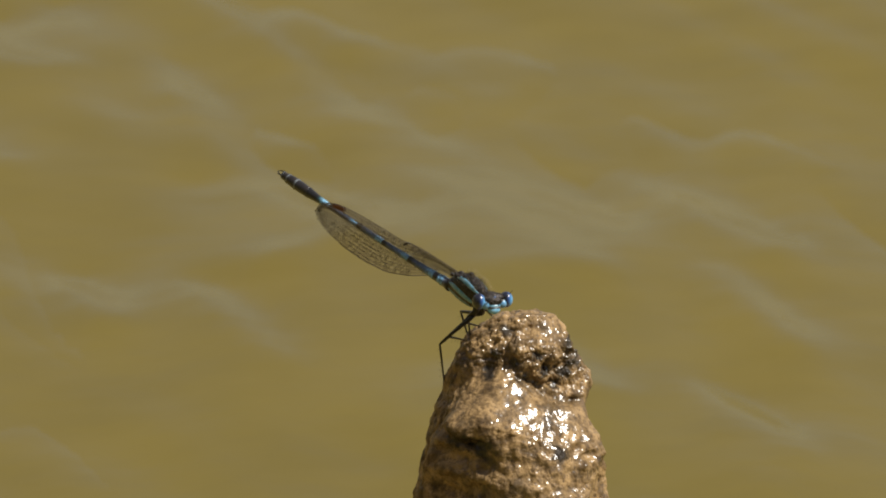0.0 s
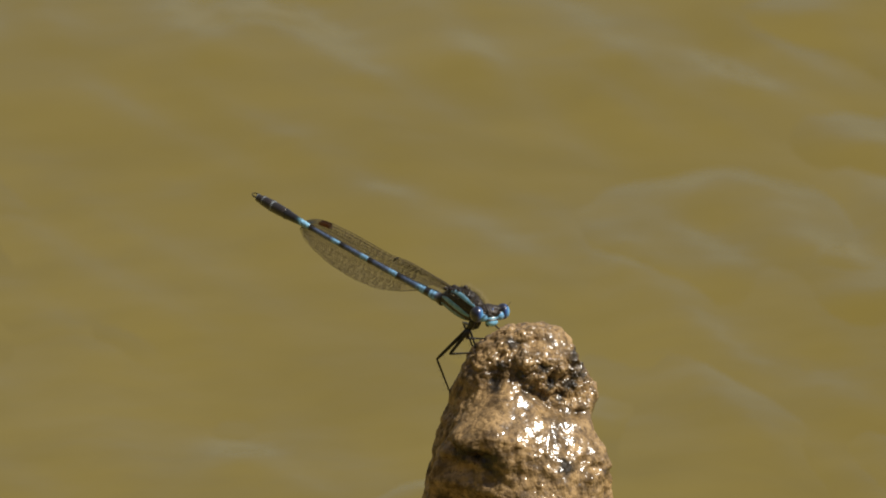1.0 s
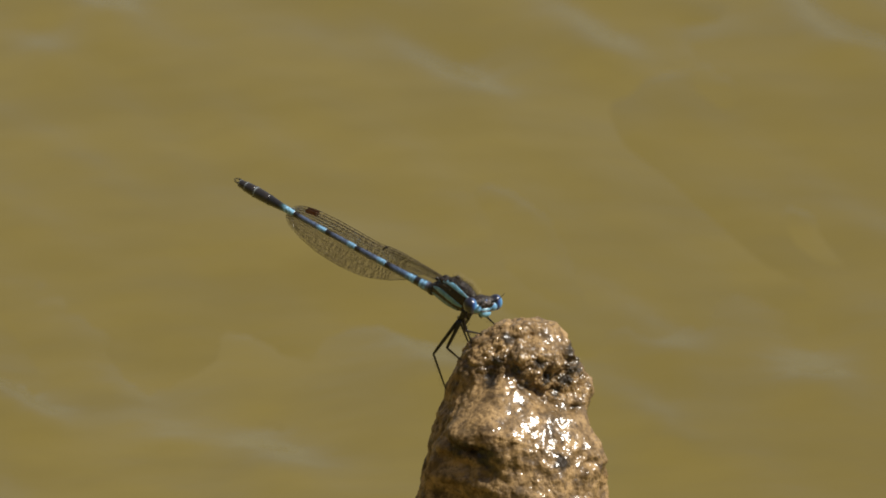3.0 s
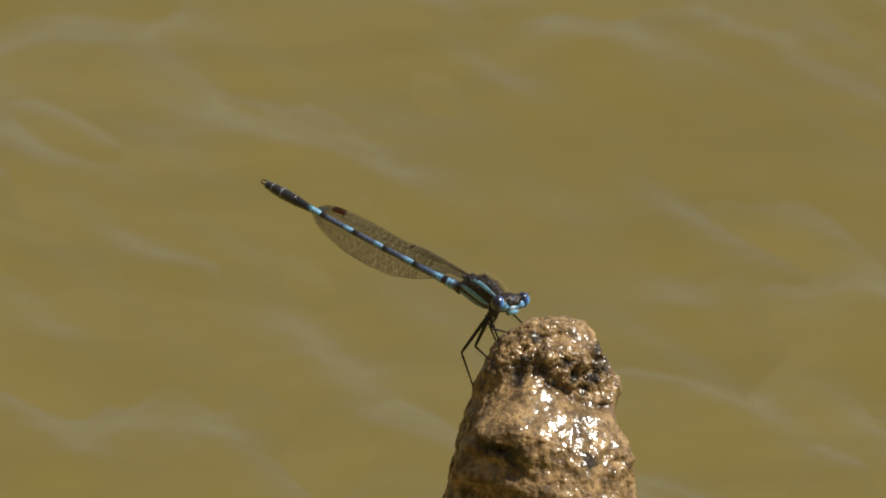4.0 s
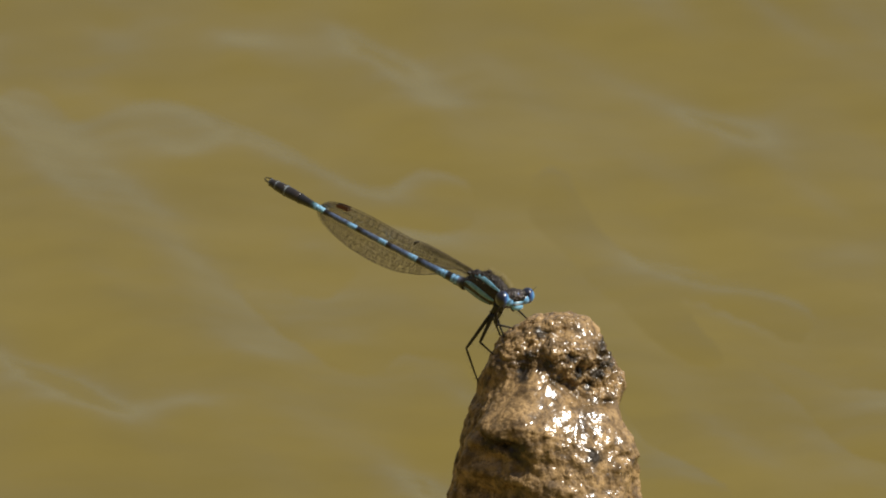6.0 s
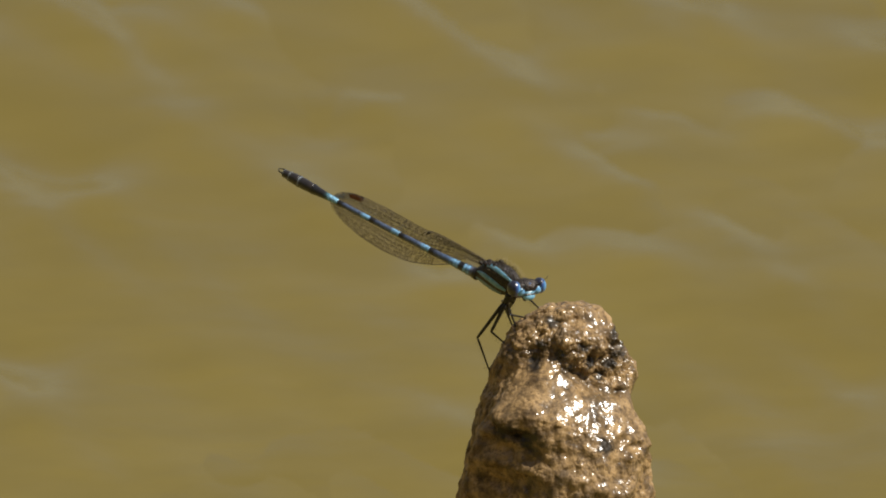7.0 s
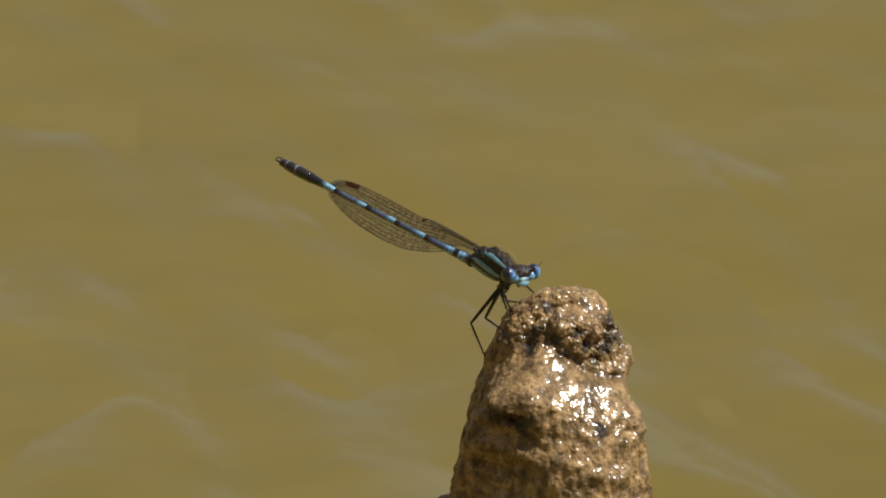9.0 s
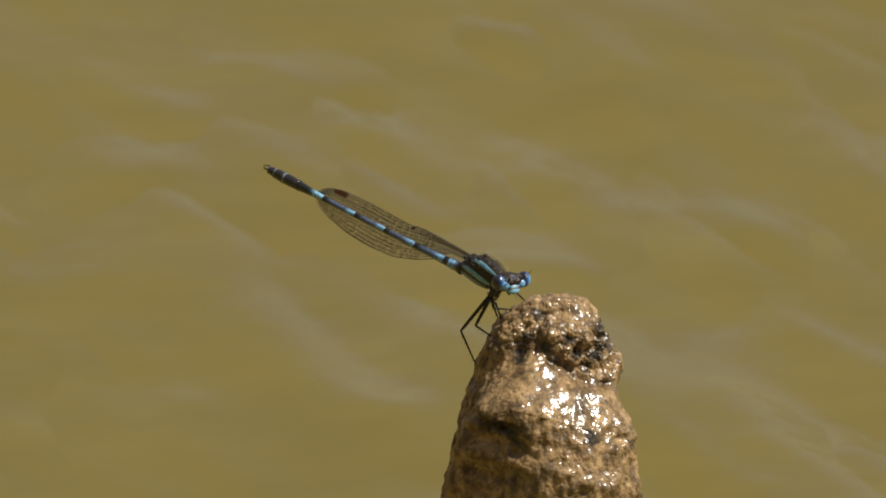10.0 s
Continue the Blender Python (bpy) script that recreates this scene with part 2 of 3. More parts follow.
def bank():
    """The overgrown earth bank, unseen, behind and beside the viewpoint, which closes the place."""
    # added to block low sky and darken the rock's near side
    turn = np.linspace(radians(115), radians(335), 160)
    out = np.concatenate([np.linspace(2.0, 7.0, 60), np.geomspace(7.3, 62.0, 30)])
    A, R = np.meshgrid(turn, out, indexing="ij")
    shore = R - 0.25 * np.sin(A * 5) - 0.12 * np.sin(A * 13 + 1) - 0.05 * np.sin(A * 37)
    rise = np.clip((shore - 2.1) / 3.4, 0, 1)
    ends = np.clip((A - radians(115)) / 0.7, 0, 1) * np.clip((radians(335) - A) / 0.7, 0, 1)
    Z = -0.05 + 3.8 * rise * rise * (3 - 2 * rise) * ends + 0.05 * np.sin(A * 41 + R * 3) * rise + 0.03 * np.sin(A * 83 - R * 7) * rise
    ob = grid_mesh("ground_bank_unseen", np.stack([R * np.cos(A), R * np.sin(A), Z], axis=-1)[::-1], UNSEEN_BANK)
    tagged(ob, "unseen earth bank with dry grass, added to block low sky", "bank", kind="structure")


def wave_field(X, Y, rng, count, short, spread, heading, spread_turn):
    """A sum of sines of many lengths and headings, of unit deviation."""
    field = np.zeros_like(X)
    for k in range(count):
        wave = short * (spread ** rng.random())
        turn = heading + rng.normal(0, spread_turn)
        arg = 2 * math.pi / wave * (X * math.cos(turn) + Y * math.sin(turn)) + 2 * math.pi * rng.random()
        field += np.sin(arg + 0.8 * np.sin(0.37 * arg))
    return field / field.std()


def ripples(seed, drift):
    """One of the two rippled skins of the water round the rock, which slide through one another as they drift: level, with soft tilted lenses strewn over it."""
    rng = np.random.default_rng(seed)
    step = 0.0022
    x, y = np.arange(-0.16 - max(0, 10 * drift.x), 0.16 - min(0, 10 * drift.x), step), np.arange(0.02 - max(0, 10 * drift.y), 0.42 - min(0, 10 * drift.y), step)
    X, Y = np.meshgrid(x, y, indexing="ij")
    crest = radians(35)
    gust = wave_field(X, Y, rng, 14, 0.12, 3.0, crest, 0.9)
    fine = wave_field(X, Y, rng, 40, 0.008, 3.0, crest, 0.9)
    # islands whose long side runs slantwise over the water
    U, V = X / 0.75, (Y + 1.2 * X) / 1.6
    patch = wave_field(U, V, rng, 70, 0.0205, 2.2, 0.0, 2.0)
    facet = np.clip((patch + 0.60 * gust + 0.06 * fine - 0.95) / 0.40, 0, 1)
    facet = facet * facet * (3 - 2 * facet)
    tilt = -FACET * (facet - facet.mean())
    # the height whose slopes come nearest to those tilts
    kx, ky = np.meshgrid(2 * np.pi * np.fft.fftfreq(len(x), step), 2 * np.pi * np.fft.fftfreq(len(y), step), indexing="ij")
    H = np.fft.ifft2(np.fft.fft2(tilt) * -1j * ky / (0.10 * kx ** 2 + ky ** 2 + 12.0 ** 2)).real
    H = H + 0.00022 * wave_field(X, 0.8 * Y + X, rng, 40, 0.014, 3.0, crest, 0.9) + 0.0004 * wave_field(X, Y, rng, 12, 0.05, 3.0, crest, 0.8)
    ob = grid_mesh("water_surface", np.stack([X, Y, H], axis=-1), WATER)
    return tagged(ob, "rippled muddy olive-brown water with soft sky glints", "water", kind="structure")


DRIFTS = (Vector((-0.133, -0.043, 0.0)), Vector((-0.085, -0.090, 0.0)))
FACET = 0.29


# ---- rock ----
Z_KNOTS = (-80, -60, -45, -32, -26, -22.1, -19.0, -16.2, -13.6, -11.3, -9.0, -6.7, -3.9, -2.1, -1.1, -0.3, 0)
LEFT_KNOTS = (-26, -21, -17, -12.6, -11.0, -9.95, -9.45, -9.0, -8.5, -7.85, -7.15, -6.4, -5.3, -4.0, -2.75, -2.0, -1.4)
Z_KNOTS_RIGHT = (-80, -60, -45, -32, -26, -22, -20.2, -18.4, -16.2, -14.8, -13.0, -11.0, -9.0, -7.9, -7.0, -6.2, -5.2, -4.0, -2.4, -1.3, -0.6, 0)
RIGHT_KNOTS = (23, 18, 14, 11, 9.0, 8.3, 8.3, 8.35, 8.15, 8.05, 7.8, 7.5, 7.3, 7.6, 7.9, 7.75, 7.1, 6.5, 5.95, 5.5, 5.0, 4.5)

# bumps and hollows on the front: across, height, width, tallness, depth (mm)
LUMPS = (
    # the block swells out over a cavity that runs down to the right
    (3.4, -2.4, 2.4, 1.2, 0.7), (3.8, -5.9, 2.3, 1.2, -0.7), (-3.0, -4.0, 1.6, 1.7, -0.45), (-1.7, -2.3, 0.8, 0.4, -0.25),
    (-0.9, -3.2, 0.7, 0.5, -0.15), (-0.1, -4.1, 1.0, 0.6, -0.15), (0.8, -5.0, 1.1, 0.7, -0.3), (1.8, -6.0, 1.1, 0.6, -0.6), (3.0, -6.9, 1.1, 0.55, -0.8),
    (4.4, -7.3, 1.0, 0.5, -0.8), (6.2, -7.8, 0.9, 0.4, -1.1),
    # knobs and pits of the block
    (0.8, -2.5, 0.75, 0.7, 0.9), (-0.4, -0.9, 0.7, 0.55, -0.8), (2.0, -1.3, 1.3, 0.30, -0.5), (3.3, -4.5, 0.7, 0.4, -0.7), (5.1, -4.7, 0.6, 0.4, -0.7),
    (4.5, -6.2, 0.7, 0.4, -0.8), (2.6, -3.2, 0.35, 0.35, -0.6), (4.3, -3.3, 0.8, 0.6, 0.5), (2.4, -4.6, 0.6, 0.8, 0.5), (3.5, -5.6, 0.7, 0.5, 0.5),
    (6.8, -5.3, 0.6, 0.9, 0.5), (2.2, 0.6, 0.8, 0.4, -0.6), (-2.2, -1.6, 0.9, 0.6, 0.4), (-1.6, -3.9, 0.7, 0.9, 0.3), (-2.2, -5.0, 0.9, 0.9, -0.3),
    (-4.2, -5.6, 0.8, 1.3, 0.4),
    # the left lip of the shoulder, the two holes under it and the swellings below
    (-4.6, -9.2, 1.5, 0.8, 0.3), (-5.1, -10.2, 1.0, 0.55, -1.2), (-2.9, -10.6, 1.0, 0.55, -1.2),
    (-4.0, -13.6, 1.5, 0.7, 0.6), (-1.6, -14.0, 1.2, 0.8, 0.5), (-4.2, -15.7, 2.2, 0.9, -0.6), (1.4, -14.2, 0.9, 0.6, 0.5), (2.6, -15.3, 1.0, 0.7, 0.5), (3.8, -16.4, 1.0, 0.8, 0.4),
    (4.6, -11.2, 0.8, 0.6, -0.4), (5.1, -12.1, 0.5, 0.3, -0.4), (4.9, -12.8, 0.7, 0.4, 0.4), (6.6, -12.4, 0.9, 0.6, 0.4), (6.8, -15.2, 0.9, 1.2, -0.6), (-2.6, -19.0, 2.0, 1.2, 0.5),
)


def shoulder_edge(X):
    """The height at which the cape below the top block begins: it falls away to both sides from a peak."""
    side = X + 1.9
    left, right = (np.hypot(side, 0.9) - side) / 2, (np.hypot(side, 0.9) + side) / 2
    return -4.1 - 0.80 * left - 0.52 * np.minimum(right, 4.8) - 0.16 * np.maximum(0, right - 4.8)


def shoulder(X, Z):
    """How far the cape stands out: a slope that turns steep again further down."""
    below = shoulder_edge(X) - Z
    return 1.04 * np.clip(below + 0.3, 0, 4.2) + 0.30 * 1.2 * (1 - np.exp(-np.clip(below - 3.9, 0, None) / 1.2))


def stone_knobs(p, block, rough):
    """The lumps of about a millimetre at p, with pits between them on the block."""
    warp = p + 0.5 * noise.noise_vector(p * 0.9)
    c1 = noise.voronoi(warp * 0.78)[0][0]
    c2 = noise.voronoi(warp * 1.5 + Vector((3, 8, 2)))[0][0]
    g = (0.13 + 0.39 * block) * (0.40 - c1 * c1) + (0.11 + 0.29 * block) * (0.40 - c2 * c2)
    g += (0.16 + 0.10 * block) * noise.noise(p * 1.1 + Vector((4, 4, 4))) + 0.12 * (1 - block) * noise.noise(Vector((p.x * 1.7, p.y * 1.7, p.z * 0.5))) + 0.34 * (1 - block) * noise.noise(p * 0.55 + Vector((2, 7, 1)))
    pit = noise.noise(p * 0.75 + Vector((6, 2, 9)))
    return rough * g - (0.15 + 0.95 * block) * rough * max(0, pit - 0.22)


def stone_grain(p, block, rough):
    """The fine sandy relief at p."""
    c3 = noise.voronoi(p * 3.2 + Vector((1, 4, 7)))[0][0]
    return rough * (0.45 + 0.55 * block) * (0.07 * (0.35 - c3 * c3) + 0.06 * noise.noise(p * 2.6) + 0.05 * noise.noise(p * 4.9) + 0.03 * noise.noise(p * 9.5))


def outward(P):
    """The normals of a closed grid of points, rows x columns x 3."""
    along_row = np.roll(P, -1, axis=1) - np.roll(P, 1, axis=1)
    N = np.cross(along_row, np.gradient(P, axis=0))
    size = np.linalg.norm(N, axis=2, keepdims=True)
    N = N / np.maximum(size, 1e-9)
    N[size[..., 0] < 1e-8] = (0, 0, 1)
    middle = P[len(P) // 2]
    facing = ((middle - middle.mean(axis=0)) * N[len(P) // 2]).sum()
    return N if facing > 0 else np.where(size < 1e-8, N, -N)


def smooth_step(x):
    x = np.clip(x, 0, 1)
    return x * x * (3 - 2 * x)


def rock():
    """A tapering wet stone that stands out of the water, knobbed and pitted."""
    depth = np.concatenate([np.zeros(50), np.linspace(0, -27, 400), np.linspace(-27.6, -110, 45)])
    cap = np.concatenate([np.linspace(0, 1, 51)[:-1], np.ones(445)])
    theta = np.concatenate([np.linspace(0, np.pi, 150, endpoint=False), np.linspace(np.pi, 2 * np.pi, 520, endpoint=False)])
    Z = np.repeat(depth[:, None], len(theta), 1)
    A = np.repeat(theta[None, :], len(depth), 0)
    left, right = np.interp(Z, Z_KNOTS, LEFT_KNOTS), np.interp(Z, Z_KNOTS_RIGHT, RIGHT_KNOTS)
    mid, half = (left + right) / 2, (right - left) / 2
    deep = half * 0.86
    c, s = np.cos(A), np.sin(A)
    sharp = np.where(s > 0, 2.2, np.where(c < 0, 2.0 + 0.7 * smooth_step((-5.5 - Z) / 3.0) - 0.75 * smooth_step((-9.8 - Z) / 1.6), 2.6))
    r = (np.abs(c) ** sharp + np.abs(s) ** sharp) ** (-1 / sharp)
    C = cap[:, None]
    X = mid + half * r * c * C
    Y = deep * r * s * C
    # the rim is rounded off towards the front
    rim = (1.6 + 0.8 * np.clip(c, 0, 1)) * np.clip(-0.9 * s + 0.1 * c + 0.1, 0, 1) * np.where(C < 1, np.clip((C - 0.45) / 0.55, 0, 1) ** 2, np.exp(Z / 3.0))
    Z = Z - 0.5 - 0.16 * Y * np.exp(Z / 3.0) - rim
    front = np.clip(-s, 0, 1) ** 0.5 * smooth_step((X - left) / 2.6) * smooth_step((right - X) / 1.2)
    push = (shoulder(X, Z) - 0.5) * front
    # the upper right of the block leans back
    push -= 0.62 * np.clip(Z + 2.7, 0, 3.2) / (1 + np.exp(-1.6 * (X - 1.9))) * front
    # below the lip the left of the body stands back
    under = np.clip(-10.0 - 0.22 * (X + 4) - Z, 0, None)
    push -= 1.1 * (1 - np.exp(-(under / 1.1) ** 2)) * np.exp(-under / 14 - ((X + 3.2) / 2.5) ** 2) * front
    for x, z, wx, wz, d in LUMPS:
        push += d * np.exp(-((X - x) / wx) ** 2 - ((Z - z) / wz) ** 2) * front
    below = shoulder_edge(X) - Z
    block = 1 / (1 + np.exp(np.clip(2.5 * below, -30, 30))) / (1 + np.exp(-1.5 * (X + 4.2)))
    worn = np.exp(-((below - 2.0) / 1.9) ** 2) / (1 + np.exp(-2 * (X + 5.2)))
    worn = np.maximum(worn, 0.9 * np.exp(-((X - 4.2) / 1.2) ** 2 - ((Z + 1.6) / 1.5) ** 2))
    rough = (1 - 0.85 * worn) * (0.6 + 0.4 * smooth_step(-(Z + 1.2) / 1.5))
    span = np.hypot(c, s * 0.86)
    X, Y = X + c / span * push * C, Y + 0.86 * s / span * push * C
    # the flank leans out below
    Y = Y - 0.21 * np.clip(-9.8 - Z, 0, 24) * np.clip(-s, 0, 1) * (-0.3 + 1.3 / (1 + np.exp(-(X + 1.6) / 1.2)))
    # a knob low on the left
    X = X - 2.2 * np.exp(-((Z + 25.4) / 1.9) ** 4) * np.clip(-np.cos(A + 0.5), 0, 1) ** 4
    P = np.stack([X, Y, Z], axis=-1)
    for relief in (lambda p, i, j: 0.22 * noise.noise(p * 0.28) + stone_knobs(p, block[i, j], rough[i, j]), lambda p, i, j: stone_grain(p, block[i, j], rough[i, j])):
        move = np.array([[relief(Vector(P[i, j]), i, j) if depth[i] > -30 else 0.0 for j in range(P.shape[1])] for i in range(P.shape[0])])
        P = P + outward(P) * move[..., None]
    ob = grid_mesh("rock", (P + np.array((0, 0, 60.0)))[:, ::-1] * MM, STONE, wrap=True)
    return tagged(ob, "wet tan-brown pitted stone standing out of muddy water", "rock")


# ---- damselfly, nose along +x, back up, in millimetres ----
def thorax_ring(u, a):
    """A point of the chest: u from the rear (0) to the neck (1), a round it from the right side over the back."""
    x = -2.9 + 5.5 * u
    bulge = math.sin(math.pi * (0.10 + 0.86 * u)) ** 0.62
    y = 1.06 * bulge * math.cos(a)
    z = 1.52 * bulge * math.sin(a) * (1.0 if math.sin(a) > 0 else 0.72 + 0.62 * min(1, u * 1.25)) + 0.30 * math.sin(math.pi * u) + 0.22 + 0.85 * u
    return Vector((x, y, z)) * MM


def thorax_strip(a0, a1, u0, u1, lift, skew=0.0, taper=0.6):
    """A band of skin that lies along the chest, a little proud of it."""
    bm = bmesh.new()
    rows = []
    for i in range(17):
        f = i / 16
        u = u0 + (u1 - u0) * f
        w = (1 - abs(2 * f - 1) ** 4 * taper)
        h = (a1 - a0) / 2 * w
        m = (a0 + a1) / 2 + skew * (u - 0.5)
        rows.append([bm.verts.new(thorax_ring(u, m + h * (k / 4 - 1)) + lift * MM * Vector((0, math.cos(m), math.sin(m))) * (1 - (k / 4 - 1) ** 4))
                     for k in range(9)])
    for r, q in zip(rows, rows[1:]):
        for k in range(8):
            bm.faces.new((r[k], r[k + 1], q[k + 1], q[k]))
    return bm


def damselfly_thorax(fly):
    bm = bmesh.new()
    rings = [[bm.verts.new(thorax_ring(i / 28, 2 * math.pi * k / 36)) for k in range(36)] for i in range(29)]
    for r, q in zip(rings, rings[1:]):
        for k in range(36):
            bm.faces.new((r[k], r[(k + 1) % 36], q[(k + 1) % 36], q[k]))
    bm.faces.new(rings[0][::-1])
    bm.faces.new(rings[-1])
    chest = part("thorax", bm, DUSKY, fly, "bronze-black hairy chest")
    for side in (1, -1):
        right = math.pi if side < 0 else 0.0
        for low, high, u0, u1, m, lab, skew in ((0.62, 0.97, 0.12, 0.90, TEAL, "pale grey-blue shoulder stripe", -1.0),
                                                (-0.36, 0.02, 0.06, 0.78, TEAL, "grey-blue flank stripe", -1.3),
                                                (-1.25, -0.62, 0.04, 0.66, CREAM, "pale blue belly plate", -0.9)):
            a0, a1 = (low, high) if side > 0 else (math.pi - high, math.pi - low)
            part("stripe" if m != CREAM else "belly_plate", thorax_strip(a0, a1, u0, u1, 0.05, skew * side), m, chest, lab)
    # wing roots, a dark knuckled ridge behind the back
    bm = bmesh.new()
    rng = random.Random(8)
    for k in range(26):
        f = k / 25
        x, z = -2.35 + 2.1 * f + rng.uniform(-0.15, 0.15), 1.50 + 0.85 * f + rng.uniform(-0.12, 0.15)
        y, r = rng.uniform(-0.55, 0.55), rng.uniform(0.14, 0.30)
        ball(bm, Vector((x, y, z)) * MM, Vector((r * rng.uniform(0.8, 1.6), r, r * rng.uniform(0.6, 1.1))) * MM, us=10, vs=7)
    part("wing_root", bm, DUSKY, chest)
    bm = bmesh.new()
    rng = random.Random(4)
    for k in range(190):
        u, a = rng.uniform(0.30, 0.98), rng.uniform(0.5, math.pi - 0.5)
        p = thorax_ring(u, a)
        out = Vector((rng.uniform(-0.2, 0.9), math.cos(a) + rng.uniform(-0.3, 0.3), math.sin(a) + rng.uniform(-0.3, 0.3))).normalized()
        tube(bm, (p, p + out * 0.3 * MM, p + out * rng.uniform(0.45, 0.75) * MM), (0.014 * MM, 0.010 * MM, 0.003 * MM), 3)
    tagged(part("hair", bm, HAIR, chest, "fine pale golden hairs"), kind="stuff")


def damselfly_abdomen(fly):
    """Ten rings; each is dark with a pale blue band, the last ones a dark club."""
    ends = (2.9, 4.2, 5.6, 9.3, 13.4, 17.4, 21.8, 25.2, 27.2, 28.5, 29.3)
    looks = ("first", "second", "third", "band", "band", "band", "bright", "dark", "dark", "dark")
    def radius(d):
        return float(np.interp(d, (2.9, 3.6, 5.5, 7.5, 12, 18, 21.5, 23.5, 25, 26.5, 28, 29.3), (0.64, 0.50, 0.41, 0.34, 0.29, 0.27, 0.27, 0.36, 0.48, 0.55, 0.52, 0.36)))
    def sag(d):
        return -0.12 * math.sin((d - 2.9) / 26.4 * math.pi)
    for k, look_of in enumerate(looks):
        d0, d1 = ends[k], ends[k + 1]
        bm = bmesh.new()
        length_layer, height_layer = bm.verts.layers.float.new("along"), bm.verts.layers.float.new("height")
        n, sides = max(6, int((d1 - d0) / 0.16)), 20
        rings = []
        for i in range(n + 1):
            f = i / n
            d = d0 + (d1 - d0) * f
            r = radius(d) * (1 + 0.10 * (math.exp(-((1 - f) * (d1 - d0) / 0.16) ** 2)) - 0.10 * math.exp(-(f * (d1 - d0) / 0.12) ** 2))
            ring = []
            for a in (2 * math.pi * q / sides for q in range(sides)):
                v = bm.verts.new(Vector((-d, r * math.cos(a), sag(d) + 1.08 * r * math.sin(a))) * MM)
                v[length_layer], v[height_layer] = f, 0.5 + 0.5 * math.sin(a)
                ring.append(v)
            rings.append(ring)
        for p, q in zip(rings, rings[1:]):
            for k2 in range(sides):
                bm.faces.new((p[k2], q[k2], q[(k2 + 1) % sides], p[(k2 + 1) % sides]))
        bm.faces.new(rings[0])
        bm.faces.new(rings[-1][::-1])
        part("abdomen_segment", bm, RINGED[look_of], fly, {"dark": "blue-black club segment", "bright": "bright cyan and black segment"}.get(look_of, "banded blue and black segment"))
    for side in (1, -1):
        bm = bmesh.new()
        pts = [Vector((-29.1 - 0.95 * f, side * (0.16 + 0.30 * math.sin(math.pi * f) - 0.10 * f), 0.10 + 0.10 * f)) * MM for f in (i / 8 for i in range(9))]
        tube(bm, pts, [0.10 * MM * (1 - 0.5 * f) for f in np.linspace(0, 1, 9)], 7)
        part("clasper", bm, BLACK, fly)


HEAD = pose(3.35 * MM, -0.15 * MM, 1.65 * MM, 0, 10, -20)


def damselfly_head(fly):
    """A wide head: dark crown, blue face, an eye at each end."""
    bm = bmesh.new()
    ball(bm, (0.25 * MM, 0, 0.04 * MM), (0.80 * MM, 1.40 * MM, 0.64 * MM), us=28, vs=18)
    ball(bm, (-0.45 * MM, 0, -0.1 * MM), (0.5 * MM, 0.8 * MM, 0.5 * MM))
    head = part("head", bm, CROWN, fly, "dark bronze crown")
    head.matrix_basis = HEAD
    for side in (1, -1):
        bm = bmesh.new()
        ball(bm, (0, 0, 0), (0.79 * MM, 0.66 * MM, 0.81 * MM), us=28, vs=20)
        eye = part("eye", bm, EYE_BLUE, head, "glossy blue and navy compound eye")
        eye.matrix_basis = pose(0.20 * MM, side * 1.44 * MM, -0.14 * MM)
        bm = bmesh.new()
        ball(bm, (0.62 * MM, side * 0.90 * MM, -0.22 * MM), (0.50 * MM, 0.52 * MM, 0.50 * MM))
        part("cheek", bm, CYAN, head, "pale blue cheek")
        bm = bmesh.new()
        base = Vector((0.80, side * 0.62, 0.48)) * MM
        tube(bm, (base, base + Vector((0.25, side * 0.14, 0.30)) * MM, base + Vector((0.40, side * 0.45, 0.75)) * MM, base + Vector((0.45, side * 0.80, 1.35)) * MM),
             (0.10 * MM, 0.08 * MM, 0.035 * MM, 0.015 * MM), 7)
        part("antenna", bm, BLACK, head)
        bm = bmesh.new()
        tube(bm, [Vector(p) * MM for p in ((0.75, side * 0.45, -0.95), (0.88, side * 0.40, -1.15), (0.95, side * 0.20, -1.32))], (0.14 * MM, 0.11 * MM, 0.05 * MM), 7)
        part("jaw", bm, BLACK, head)
    for name, c, r, m, lab in (("forehead", (0.88, 0, -0.22), (0.32, 0.66, 0.20), TEAL, "grey-blue brow"),
                               ("face_plate", (1.02, 0, -0.33), (0.26, 0.74, 0.12), BRONZE, "dark face band"),
                               ("lip", (1.00, 0, -0.68), (0.44, 0.64, 0.42), BRIGHT, "bright cyan lip"),
                               ("chin", (0.55, 0, -0.85), (0.42, 0.55, 0.30), CREAM, "pale chin")):
        bm = bmesh.new()
        ball(bm, Vector(c) * MM, Vector(r) * MM, us=22, vs=14)
        part(name, bm, m, head, lab)
    for x, y in ((0.55, 0.0), (0.25, 0.32), (0.25, -0.32)):
        bm = bmesh.new()
        ball(bm, Vector((x, y, 0.52)) * MM, (0.16 * MM, 0.16 * MM, 0.14 * MM), us=14, vs=10)
        part("small_eye", bm, EYE_BLUE, head, "tiny glossy dark eye")
    bm = bmesh.new()
    tube(bm, [Vector(p) * MM for p in ((-0.3, 0, -0.3), (-0.8, 0, -0.55), (-1.4, 0, -0.8))], (0.40 * MM, 0.36 * MM, 0.45 * MM), 14)
    part("neck", bm, CREAM, head)


def curve(f, xs, ys):
    """A smooth line through a few knots."""
    n = 5
    return sum(float(np.interp(min(1, max(0, f + d)), xs, ys)) for d in (k * 0.012 for k in range(-2, 3))) / n if 0.03 < f < 0.97 else float(np.interp(f, xs, ys))


